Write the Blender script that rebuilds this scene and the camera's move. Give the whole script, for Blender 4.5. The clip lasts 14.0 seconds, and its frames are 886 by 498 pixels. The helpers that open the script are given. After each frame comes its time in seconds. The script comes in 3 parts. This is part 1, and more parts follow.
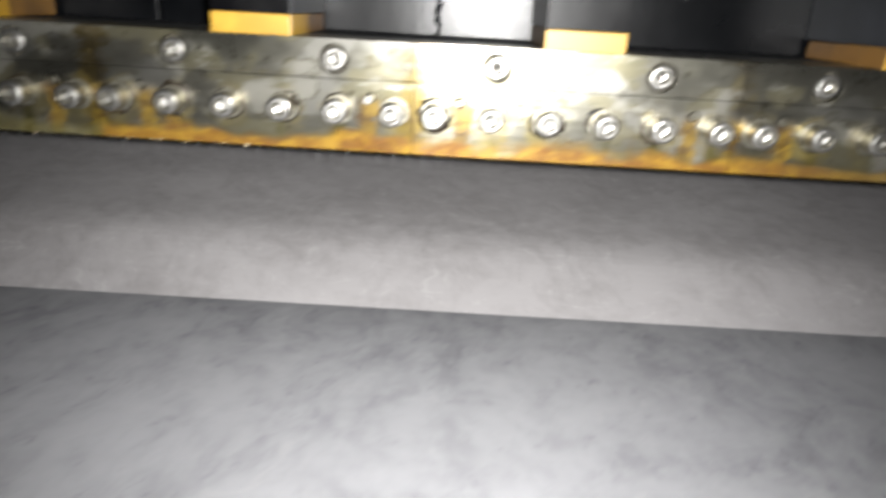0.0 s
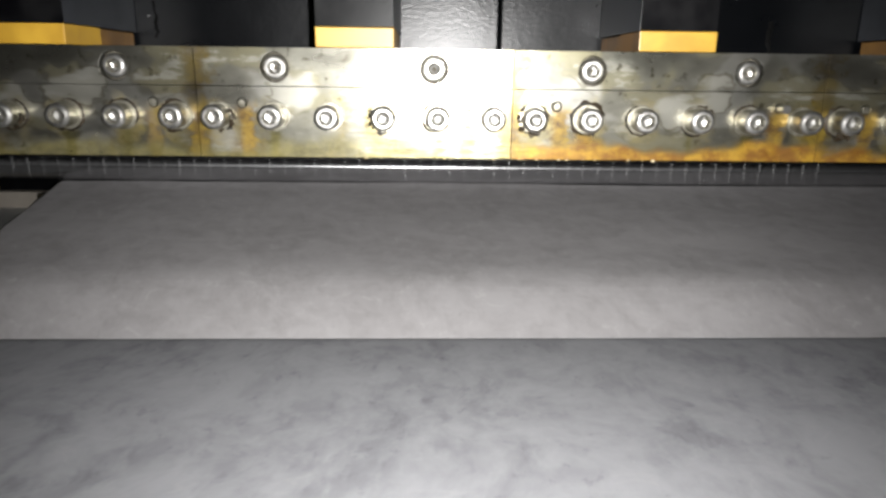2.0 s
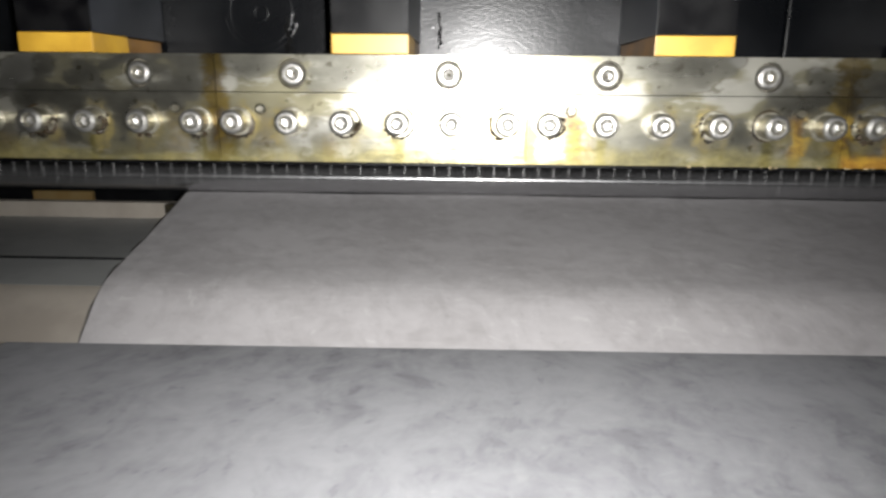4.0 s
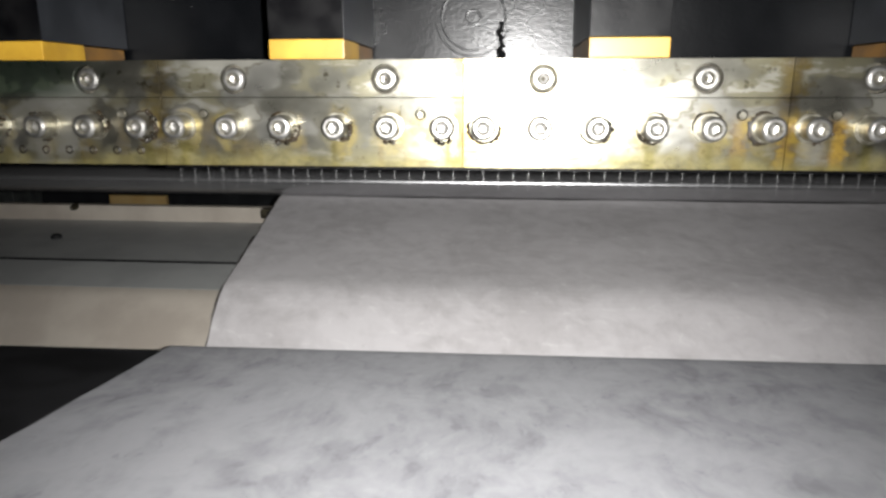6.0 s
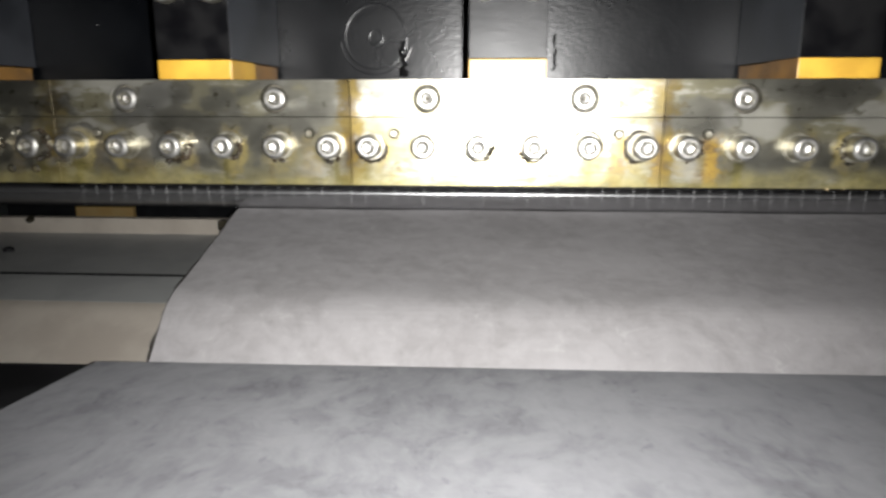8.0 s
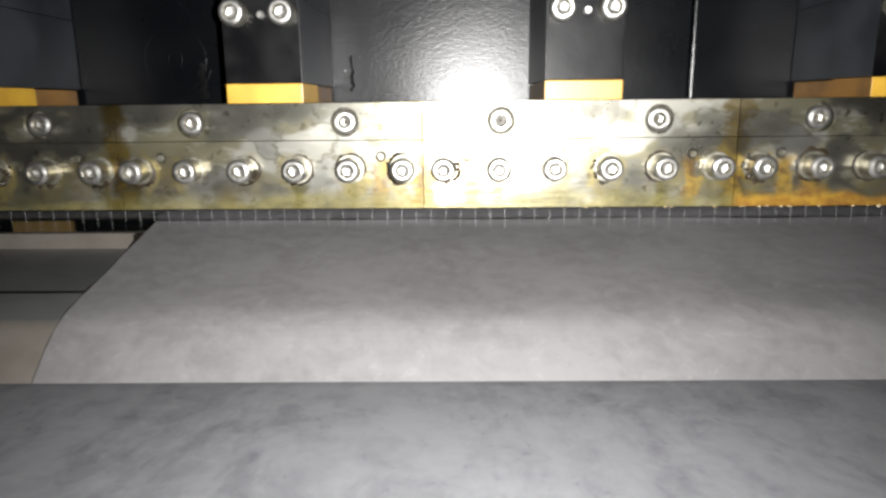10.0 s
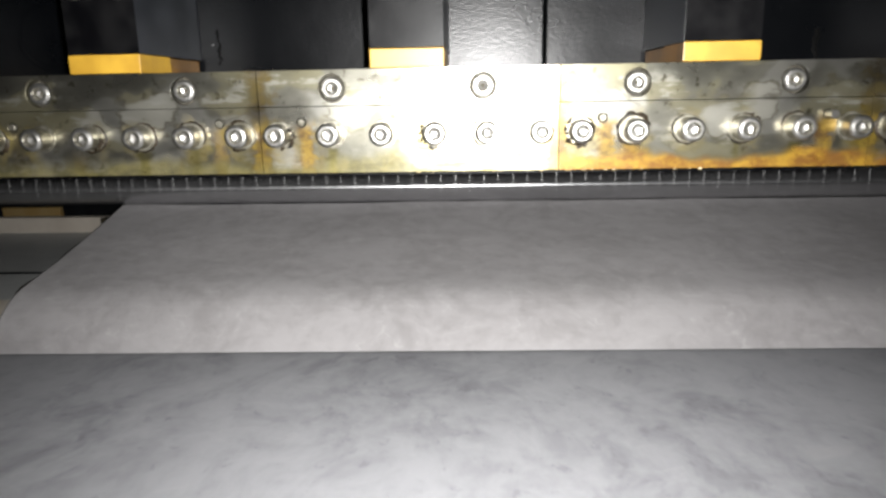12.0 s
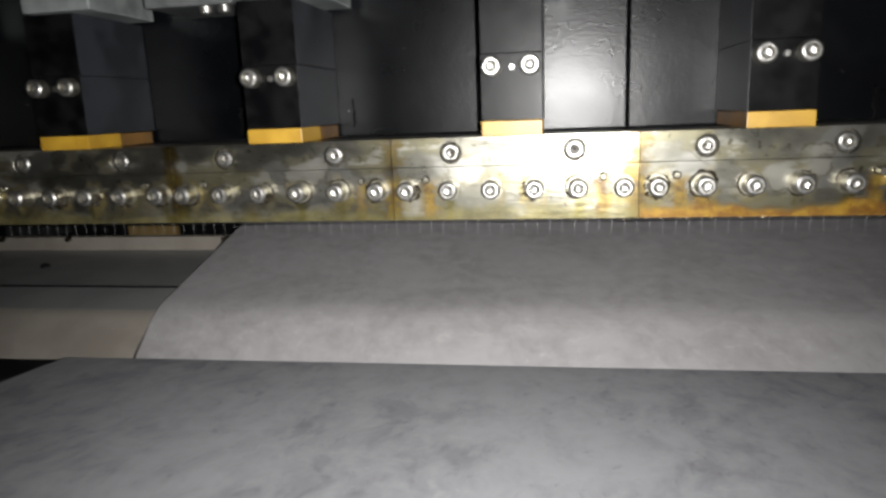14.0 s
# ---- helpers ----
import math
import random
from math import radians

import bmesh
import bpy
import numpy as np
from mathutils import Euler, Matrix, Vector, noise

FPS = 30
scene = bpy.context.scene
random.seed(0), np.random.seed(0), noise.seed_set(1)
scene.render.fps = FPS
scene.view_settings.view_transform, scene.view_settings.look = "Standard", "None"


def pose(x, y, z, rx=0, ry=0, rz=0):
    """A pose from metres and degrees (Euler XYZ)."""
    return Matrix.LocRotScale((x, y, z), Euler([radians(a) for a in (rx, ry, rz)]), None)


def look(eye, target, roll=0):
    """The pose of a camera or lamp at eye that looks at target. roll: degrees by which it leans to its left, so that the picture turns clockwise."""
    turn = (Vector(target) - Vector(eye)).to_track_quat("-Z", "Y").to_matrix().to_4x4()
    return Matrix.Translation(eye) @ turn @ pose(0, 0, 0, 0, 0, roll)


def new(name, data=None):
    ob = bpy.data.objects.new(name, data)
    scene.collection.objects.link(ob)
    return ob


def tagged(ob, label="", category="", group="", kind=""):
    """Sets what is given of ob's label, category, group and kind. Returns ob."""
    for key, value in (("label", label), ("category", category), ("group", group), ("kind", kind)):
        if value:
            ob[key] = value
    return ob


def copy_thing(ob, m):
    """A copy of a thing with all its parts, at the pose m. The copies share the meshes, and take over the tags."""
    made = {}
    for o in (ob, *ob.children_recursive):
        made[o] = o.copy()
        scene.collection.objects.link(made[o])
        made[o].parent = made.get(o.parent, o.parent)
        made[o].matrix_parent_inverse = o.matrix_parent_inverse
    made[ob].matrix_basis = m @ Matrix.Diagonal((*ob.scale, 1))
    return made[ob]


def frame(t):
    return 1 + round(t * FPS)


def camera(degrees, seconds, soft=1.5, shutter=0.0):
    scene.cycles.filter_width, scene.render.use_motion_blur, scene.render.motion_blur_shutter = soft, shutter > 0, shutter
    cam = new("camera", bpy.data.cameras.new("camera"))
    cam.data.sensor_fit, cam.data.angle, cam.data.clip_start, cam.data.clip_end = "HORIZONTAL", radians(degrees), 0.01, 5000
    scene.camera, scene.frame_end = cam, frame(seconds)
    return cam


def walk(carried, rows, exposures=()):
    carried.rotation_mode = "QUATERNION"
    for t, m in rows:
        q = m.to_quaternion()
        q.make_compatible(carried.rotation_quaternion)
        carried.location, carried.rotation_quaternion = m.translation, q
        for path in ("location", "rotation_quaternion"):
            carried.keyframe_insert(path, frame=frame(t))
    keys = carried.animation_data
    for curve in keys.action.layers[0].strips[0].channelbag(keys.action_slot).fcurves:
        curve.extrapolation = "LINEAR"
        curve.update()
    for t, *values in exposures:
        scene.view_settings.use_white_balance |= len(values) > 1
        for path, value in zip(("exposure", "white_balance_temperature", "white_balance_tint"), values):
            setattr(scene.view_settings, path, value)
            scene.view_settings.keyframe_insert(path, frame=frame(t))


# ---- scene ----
cam = camera(67.5, 14.0, soft=2.8, shutter=0.4)
PATH = [
    (0, (1.057, -0.501, 0.043), (1.022, 1.374, -0.653), 3.2),
    (0.5, (0.902, -0.539, -0.039), (0.814, 1.347, -0.699), 1.9),
    (0.7, (0.852, -0.541, -0.059), (0.814, 1.393, -0.569), 2.8),
    (1, (0.789, -0.545, -0.01), (0.768, 1.357, -0.627), 1.6),
    (1.5, (0.74, -0.538, -0.003), (0.733, 1.385, -0.549), 1.4),
    (2, (0.718, -0.518, -0.001), (0.756, 1.413, -0.52), 0.7),
    (2.5, (0.667, -0.518, 0.007), (0.661, 1.423, -0.473), -0.9),
    (3, (0.604, -0.518, -0.007), (0.592, 1.419, -0.506), 0.2),
    (3.5, (0.551, -0.518, -0.008), (0.523, 1.42, -0.502), 0.5),
    (4, (0.495, -0.52, -0.008), (0.427, 1.421, -0.486), 0.5),
    (4.2, (0.473, -0.52, -0.009), (0.388, 1.419, -0.491), 0.3),
    (6.3, (0.319, -0.516, -0.007), (0.147, 1.423, -0.467), -0.0),
    (6.5, (0.315, -0.514, -0.006), (0.14, 1.427, -0.457), 0.0),
    (7, (0.31, -0.513, -0.003), (0.126, 1.429, -0.448), -0.0),
    (7.5, (0.331, -0.518, 0.004), (0.152, 1.427, -0.428), -0.2),
    (8, (0.405, -0.521, 0.0), (0.283, 1.426, -0.442), -0.0),
    (8.5, (0.45, -0.52, 0.004), (0.343, 1.429, -0.428), -0.2),
    (9, (0.491, -0.516, 0.009), (0.41, 1.435, -0.423), -0.4),
    (9.2, (0.509, -0.518, 0.015), (0.452, 1.435, -0.414), -0.6),
    (11.3, (0.658, -0.514, 0.001), (0.595, 1.436, -0.438), -0.8),
    (11.5, (0.674, -0.518, -0.002), (0.603, 1.43, -0.449), -1.0),
    (12, (0.712, -0.537, -0.005), (0.618, 1.408, -0.464), -1.1),
    (12.5, (0.748, -0.554, -0.005), (0.629, 1.39, -0.46), -1.3),
    (13, (0.783, -0.562, -0.002), (0.635, 1.38, -0.457), -1.9),
    (13.5, (0.742, -0.616, 0.017), (0.474, 1.316, -0.424), -2.3),
    (14, (0.702, -0.65, 0.045), (0.366, 1.276, -0.376), -2.3),
]
walk(cam, [(t, look(eye, aim, roll)) for t, eye, aim, roll in PATH],
     [(0, -0.03), (0.5, -0.27), (1.5, -0.16), (2, -0.14), (2.5, 0.0), (3, 0.01), (4, 0.14), (6.5, 0.28), (9, 0.22), (11.5, 0.26), (12.5, 0.28), (13.0, 0.34), (13.5, 0.36), (14, 0.02)])

# ---- world: a dark hall, the only light is the torch carried beside the lens ----
world = bpy.data.worlds.new("dark_hall")
world.use_nodes = True
world.node_tree.nodes["Background"].inputs[0].default_value = (0.5, 0.55, 0.6, 1)
world.node_tree.nodes["Background"].inputs[1].default_value = 0.0015
scene.world = world
TORCH_POWER = 98000.0
WEB_SPEED = 0.19

# ---- materials ----


def graph(name, rough=0.5, metal=0.0, spec=0.5):
    m = bpy.data.materials.new(name)
    m.use_nodes = True
    b = m.node_tree.nodes["Principled BSDF"]
    b.inputs["Roughness"].default_value = rough
    b.inputs["Metallic"].default_value = metal
    b.inputs["Specular IOR Level"].default_value = spec
    return m, m.node_tree.nodes, m.node_tree.links, b


def node(nt, kind, **kw):
    n = nt.new(kind)
    for k, v in kw.items():
        n.inputs[k].default_value = v
    return n


def noise_of(nt, ln, vec, scale, detail=4.0, stretch=(1, 1, 1), rough=0.55):
    mp = nt.new("ShaderNodeMapping")
    mp.inputs["Scale"].default_value = stretch
    ln.new(vec, mp.inputs["Vector"])
    n = node(nt, "ShaderNodeTexNoise", Scale=scale, Detail=detail, Roughness=rough)
    ln.new(mp.outputs[0], n.inputs["Vector"])
    return n.outputs["Fac"]


def band(nt, ln, value, a, b, smooth=True):
    n = nt.new("ShaderNodeMapRange")
    n.interpolation_type = "SMOOTHSTEP" if smooth else "LINEAR"
    n.inputs["From Min"].default_value, n.inputs["From Max"].default_value = a, b
    ln.new(value, n.inputs["Value"])
    return n.outputs[0]


def calc(nt, ln, op, a, b):
    n = nt.new("ShaderNodeMath")
    n.operation = op
    for i, v in enumerate((a, b)):
        if isinstance(v, (int, float)):
            n.inputs[i].default_value = v
        else:
            ln.new(v, n.inputs[i])
    return n.outputs[0]


def mix(nt, ln, fac, a, b):
    n = nt.new("ShaderNodeMix")
    n.data_type = "RGBA"
    for sock, v in ((n.inputs[0], fac), (n.inputs[6], a), (n.inputs[7], b)):
        if isinstance(v, (int, float)):
            sock.default_value = v
        elif isinstance(v, tuple):
            sock.default_value = (*v, 1)
        else:
            ln.new(v, sock)
    return n.outputs[2]


def bump(nt, ln, b, height, strength, distance):
    n = node(nt, "ShaderNodeBump", Strength=strength, Distance=distance)
    ln.new(height, n.inputs["Height"])
    ln.new(n.outputs[0], b.inputs["Normal"])


def steel_plate():
    """Ground steel with an uneven oil film, brown runs under the pins and rust along the lower lip."""
    m, nt, ln, b = graph("stained_steel", 0.3, 0.93)
    pos = nt.new("ShaderNodeNewGeometry").outputs["Position"]
    xyz = nt.new("ShaderNodeSeparateXYZ")
    ln.new(pos, xyz.inputs[0])
    x, z = xyz.outputs["X"], xyz.outputs["Z"]
    big = noise_of(nt, ln, pos, 12, 6, (1, 1, 1.5), 0.62)
    fine = noise_of(nt, ln, pos, 260, 3, (0.15, 1, 1))
    film = noise_of(nt, ln, pos, 20, 4, (0.8, 1, 1.3), 0.52)
    runs = noise_of(nt, ln, pos, 42, 4, (1, 1, 0.18))
    mott = noise_of(nt, ln, pos, 75, 5, (0.7, 1, 1), 0.7)
    base = mix(nt, ln, band(nt, ln, big, 0.30, 0.70), (0.105, 0.102, 0.085), (0.195, 0.189, 0.162))
    olive = calc(nt, ln, "MULTIPLY", calc(nt, ln, "ADD", calc(nt, ln, "MULTIPLY", band(nt, ln, film, 0.40, 0.68), 0.5), calc(nt, ln, "MULTIPLY", band(nt, ln, film, 0.515, 0.535), 0.5)), 0.55)
    base = mix(nt, ln, olive, base, (0.135, 0.12, 0.058))
    pale = calc(nt, ln, "MULTIPLY", band(nt, ln, noise_of(nt, ln, pos, 17, 3, (0.7, 1, 1.1), 0.5), 0.535, 0.585), 0.7)
    base = mix(nt, ln, pale, base, (0.28, 0.275, 0.25))
    # smears wiped along the plate and a fine dark crust
    smear = calc(nt, ln, "MULTIPLY", band(nt, ln, noise_of(nt, ln, pos, 48, 5, (0.45, 1, 1.6), 0.68), 0.53, 0.62), band(nt, ln, film, 0.42, 0.58))
    base = mix(nt, ln, calc(nt, ln, "MULTIPLY", smear, 0.55), base, (0.30, 0.296, 0.268))
    crust = calc(nt, ln, "MULTIPLY", band(nt, ln, noise_of(nt, ln, pos, 130, 4, (0.9, 1, 0.8), 0.65), 0.585, 0.66), band(nt, ln, big, 0.60, 0.44))
    base = mix(nt, ln, calc(nt, ln, "MULTIPLY", crust, 0.8), base, (0.03, 0.025, 0.012))
    # dried rims where the oil film ends
    rim = calc(nt, ln, "MULTIPLY", calc(nt, ln, "MULTIPLY", band(nt, ln, film, 0.50, 0.523), band(nt, ln, film, 0.54, 0.523)), band(nt, ln, big, 0.45, 0.6))
    base = mix(nt, ln, calc(nt, ln, "MULTIPLY", rim, 0.55), base, (0.06, 0.05, 0.02))
    # brown runs below the dowel pins, some strong and some faint
    fx = calc(nt, ln, "MULTIPLY", calc(nt, ln, "FRACT", calc(nt, ln, "MULTIPLY", calc(nt, ln, "ADD", x, 1.14), 1 / 0.24), 0.0), 0.24)
    wob = calc(nt, ln, "MULTIPLY", calc(nt, ln, "SUBTRACT", mott, 0.5), 0.03)
    d1 = calc(nt, ln, "ABSOLUTE", calc(nt, ln, "ADD", calc(nt, ln, "SUBTRACT", fx, 0.037), wob), 0.0)
    d2 = calc(nt, ln, "ABSOLUTE", calc(nt, ln, "ADD", calc(nt, ln, "SUBTRACT", fx, 0.206), wob), 0.0)
    d3 = calc(nt, ln, "SUBTRACT", 0.12, calc(nt, ln, "ABSOLUTE", calc(nt, ln, "SUBTRACT", fx, 0.12), 0.0))
    near = calc(nt, ln, "MINIMUM", calc(nt, ln, "MINIMUM", d1, d2), calc(nt, ln, "ADD", d3, wob))
    some = band(nt, ln, noise_of(nt, ln, pos, 7, 2, (1, 0, 0)), 0.24, 0.46)
    run = calc(nt, ln, "MULTIPLY", calc(nt, ln, "MULTIPLY", band(nt, ln, near, 0.0095, 0.003), band(nt, ln, z, -0.022, -0.034)), some)
    run = calc(nt, ln, "MULTIPLY", run, calc(nt, ln, "ADD", 0.3, calc(nt, ln, "MULTIPLY", band(nt, ln, x, 0.42, 0.56), 0.7)))
    loose = calc(nt, ln, "MULTIPLY", band(nt, ln, runs, 0.56, 0.68), band(nt, ln, z, -0.034, -0.055))
    run = calc(nt, ln, "MAXIMUM", run, calc(nt, ln, "MULTIPLY", loose, 0.4))
    base = mix(nt, ln, calc(nt, ln, "MULTIPLY", run, 0.92), base, mix(nt, ln, band(nt, ln, mott, 0.4, 0.6), (0.19, 0.12, 0.015), (0.055, 0.028, 0.006)))
    # yellow oil halos round the lower bolts
    hu = calc(nt, ln, "MULTIPLY", calc(nt, ln, "SUBTRACT", calc(nt, ln, "FRACT", calc(nt, ln, "MULTIPLY", calc(nt, ln, "ADD", fx, 0.0049), 1 / 0.0418), 0.0), 0.5), 0.0418)
    hv = calc(nt, ln, "MULTIPLY", calc(nt, ln, "ADD", z, 0.040), 0.8)
    hr = calc(nt, ln, "SQRT", calc(nt, ln, "ADD", calc(nt, ln, "MULTIPLY", hu, hu), calc(nt, ln, "MULTIPLY", hv, hv)), 0.0)
    halo = calc(nt, ln, "MULTIPLY", band(nt, ln, calc(nt, ln, "ADD", hr, calc(nt, ln, "MULTIPLY", wob, 0.8)), 0.0185, 0.0115), band(nt, ln, noise_of(nt, ln, pos, 17, 2, (1, 0, 0)), 0.42, 0.58))
    halo = calc(nt, ln, "MULTIPLY", halo, band(nt, ln, z, -0.0135, -0.0145))
    base = mix(nt, ln, calc(nt, ln, "MULTIPLY", halo, 0.6), base, mix(nt, ln, band(nt, ln, mott, 0.4, 0.6), (0.19, 0.145, 0.03), (0.085, 0.062, 0.016)))
    # olive drips below some of the lower bolts
    drip = calc(nt, ln, "MULTIPLY", band(nt, ln, calc(nt, ln, "ADD", calc(nt, ln, "ABSOLUTE", hu, 0.0), calc(nt, ln, "MULTIPLY", wob, 0.6)), 0.0075, 0.002), band(nt, ln, z, -0.044, -0.050))
    drip = calc(nt, ln, "MULTIPLY", drip, band(nt, ln, noise_of(nt, ln, pos, 19, 2, (1, 0, 0)), 0.47, 0.56))
    base = mix(nt, ln, calc(nt, ln, "MULTIPLY", drip, 0.75), base, mix(nt, ln, band(nt, ln, mott, 0.4, 0.6), (0.05, 0.044, 0.010), (0.11, 0.095, 0.022)))
    # stains that have crept out of the joints of the upper plates
    seam = calc(nt, ln, "MULTIPLY", band(nt, ln, calc(nt, ln, "ADD", d3, calc(nt, ln, "MULTIPLY", wob, 1.5)), 0.014, 0.003), band(nt, ln, noise_of(nt, ln, pos, 5, 2, (1, 0, 0)), 0.30, 0.55))
    base = mix(nt, ln, calc(nt, ln, "MULTIPLY", seam, 0.85), base, mix(nt, ln, band(nt, ln, mott, 0.42, 0.6), (0.10, 0.068, 0.010), (0.045, 0.026, 0.006)))
    # olive and rusty lip
    lz = calc(nt, ln, "ADD", z, calc(nt, ln, "MULTIPLY", calc(nt, ln, "SUBTRACT", film, 0.5), 0.045))
    lip = calc(nt, ln, "MULTIPLY", band(nt, ln, lz, -0.050, -0.064), 0.75)
    base = mix(nt, ln, lip, base, mix(nt, ln, band(nt, ln, mott, 0.35, 0.65), (0.075, 0.065, 0.02), (0.17, 0.145, 0.05)))
    rusty = calc(nt, ln, "MULTIPLY", band(nt, ln, x, 0.776, 0.786), band(nt, ln, x, 1.6, 1.2))
    rust = calc(nt, ln, "MULTIPLY", rusty, band(nt, ln, lz, -0.053, -0.063))
    base = mix(nt, ln, calc(nt, ln, "MULTIPLY", rust, 0.9), base, mix(nt, ln, band(nt, ln, mott, 0.36, 0.62), (0.32, 0.185, 0.024), (0.15, 0.062, 0.011)))
    green = calc(nt, ln, "MULTIPLY", band(nt, ln, x, 0.04, -0.05), band(nt, ln, z, -0.018, -0.008))
    base = mix(nt, ln, calc(nt, ln, "MULTIPLY", green, 0.65), base, (0.05, 0.088, 0.06))
    ln.new(base, b.inputs["Base Color"])
    grime = calc(nt, ln, "MAXIMUM", calc(nt, ln, "MAXIMUM", calc(nt, ln, "MAXIMUM", run, calc(nt, ln, "MULTIPLY", halo, 0.6)), lip), calc(nt, ln, "MAXIMUM", rust, calc(nt, ln, "MULTIPLY", olive, 0.5)))
    ln.new(calc(nt, ln, "SUBTRACT", 0.95, calc(nt, ln, "MULTIPLY", grime, 0.5)), b.inputs["Metallic"])
    ln.new(calc(nt, ln, "ADD", 0.17, calc(nt, ln, "MULTIPLY", film, 0.28)), b.inputs["Roughness"])
    # every plate is ground slightly hollow along its length
    off = calc(nt, ln, "SUBTRACT", fx, 0.12)
    hollow = calc(nt, ln, "MULTIPLY", calc(nt, ln, "MULTIPLY", off, off), 0.085)
    grain = calc(nt, ln, "MULTIPLY", calc(nt, ln, "ADD", fine, calc(nt, ln, "MULTIPLY", mott, 1.2)), 0.00018)
    bump(nt, ln, b, calc(nt, ln, "ADD", hollow, grain), 1.0, 1.0)
    return m


def simple(name, ca, cb, scale, rough=0.5, metal=0.0, spec=0.5, bumps=0.2, dist=0.0005, stretch=(1, 1, 1), object_space=False, vary=0.15):
    m, nt, ln, b = graph(name, rough, metal, spec)
    if object_space:
        pos = nt.new("ShaderNodeTexCoord").outputs["Object"]
    else:
        pos = nt.new("ShaderNodeNewGeometry").outputs["Position"]
    f = noise_of(nt, ln, pos, scale, 5, stretch)
    g = noise_of(nt, ln, pos, scale * 9, 3, stretch)
    ln.new(mix(nt, ln, band(nt, ln, f, 0.36, 0.64), ca, cb), b.inputs["Base Color"])
    ln.new(calc(nt, ln, "ADD", rough - vary / 2, calc(nt, ln, "MULTIPLY", f, vary)), b.inputs["Roughness"])
    if bumps:
        bump(nt, ln, b, calc(nt, ln, "ADD", f, calc(nt, ln, "MULTIPLY", g, 0.5)), bumps, dist)
    return m


def black_paint():
    """Glossy black machine paint with orange peel and faint dust."""
    m, nt, ln, b = graph("black_paint", 0.3, 0.0, 0.19)
    pos = nt.new("ShaderNodeNewGeometry").outputs["Position"]
    dust = noise_of(nt, ln, pos, 14, 6)
    ln.new(mix(nt, ln, band(nt, ln, dust, 0.45, 0.75), (0.0008, 0.0010, 0.0014), (0.0022, 0.0025, 0.0031)), b.inputs["Base Color"])
    chips = band(nt, ln, noise_of(nt, ln, pos, 150, 2), 0.755, 0.775)
    paint = b.inputs["Base Color"].links[0].from_socket
    ln.new(mix(nt, ln, calc(nt, ln, "MULTIPLY", chips, 0.8), paint, (0.22, 0.22, 0.22)), b.inputs["Base Color"])
    ln.new(calc(nt, ln, "ADD", 0.22, calc(nt, ln, "MULTIPLY", dust, 0.14)), b.inputs["Roughness"])
    peel = noise_of(nt, ln, pos, 330, 3, (0.8, 1, 1.1))
    wave = noise_of(nt, ln, pos, 28, 2, (1, 1, 0.5))
    bump(nt, ln, b, calc(nt, ln, "ADD", peel, calc(nt, ln, "MULTIPLY", wave, 0.9)), 0.3, 0.00055)
    return m


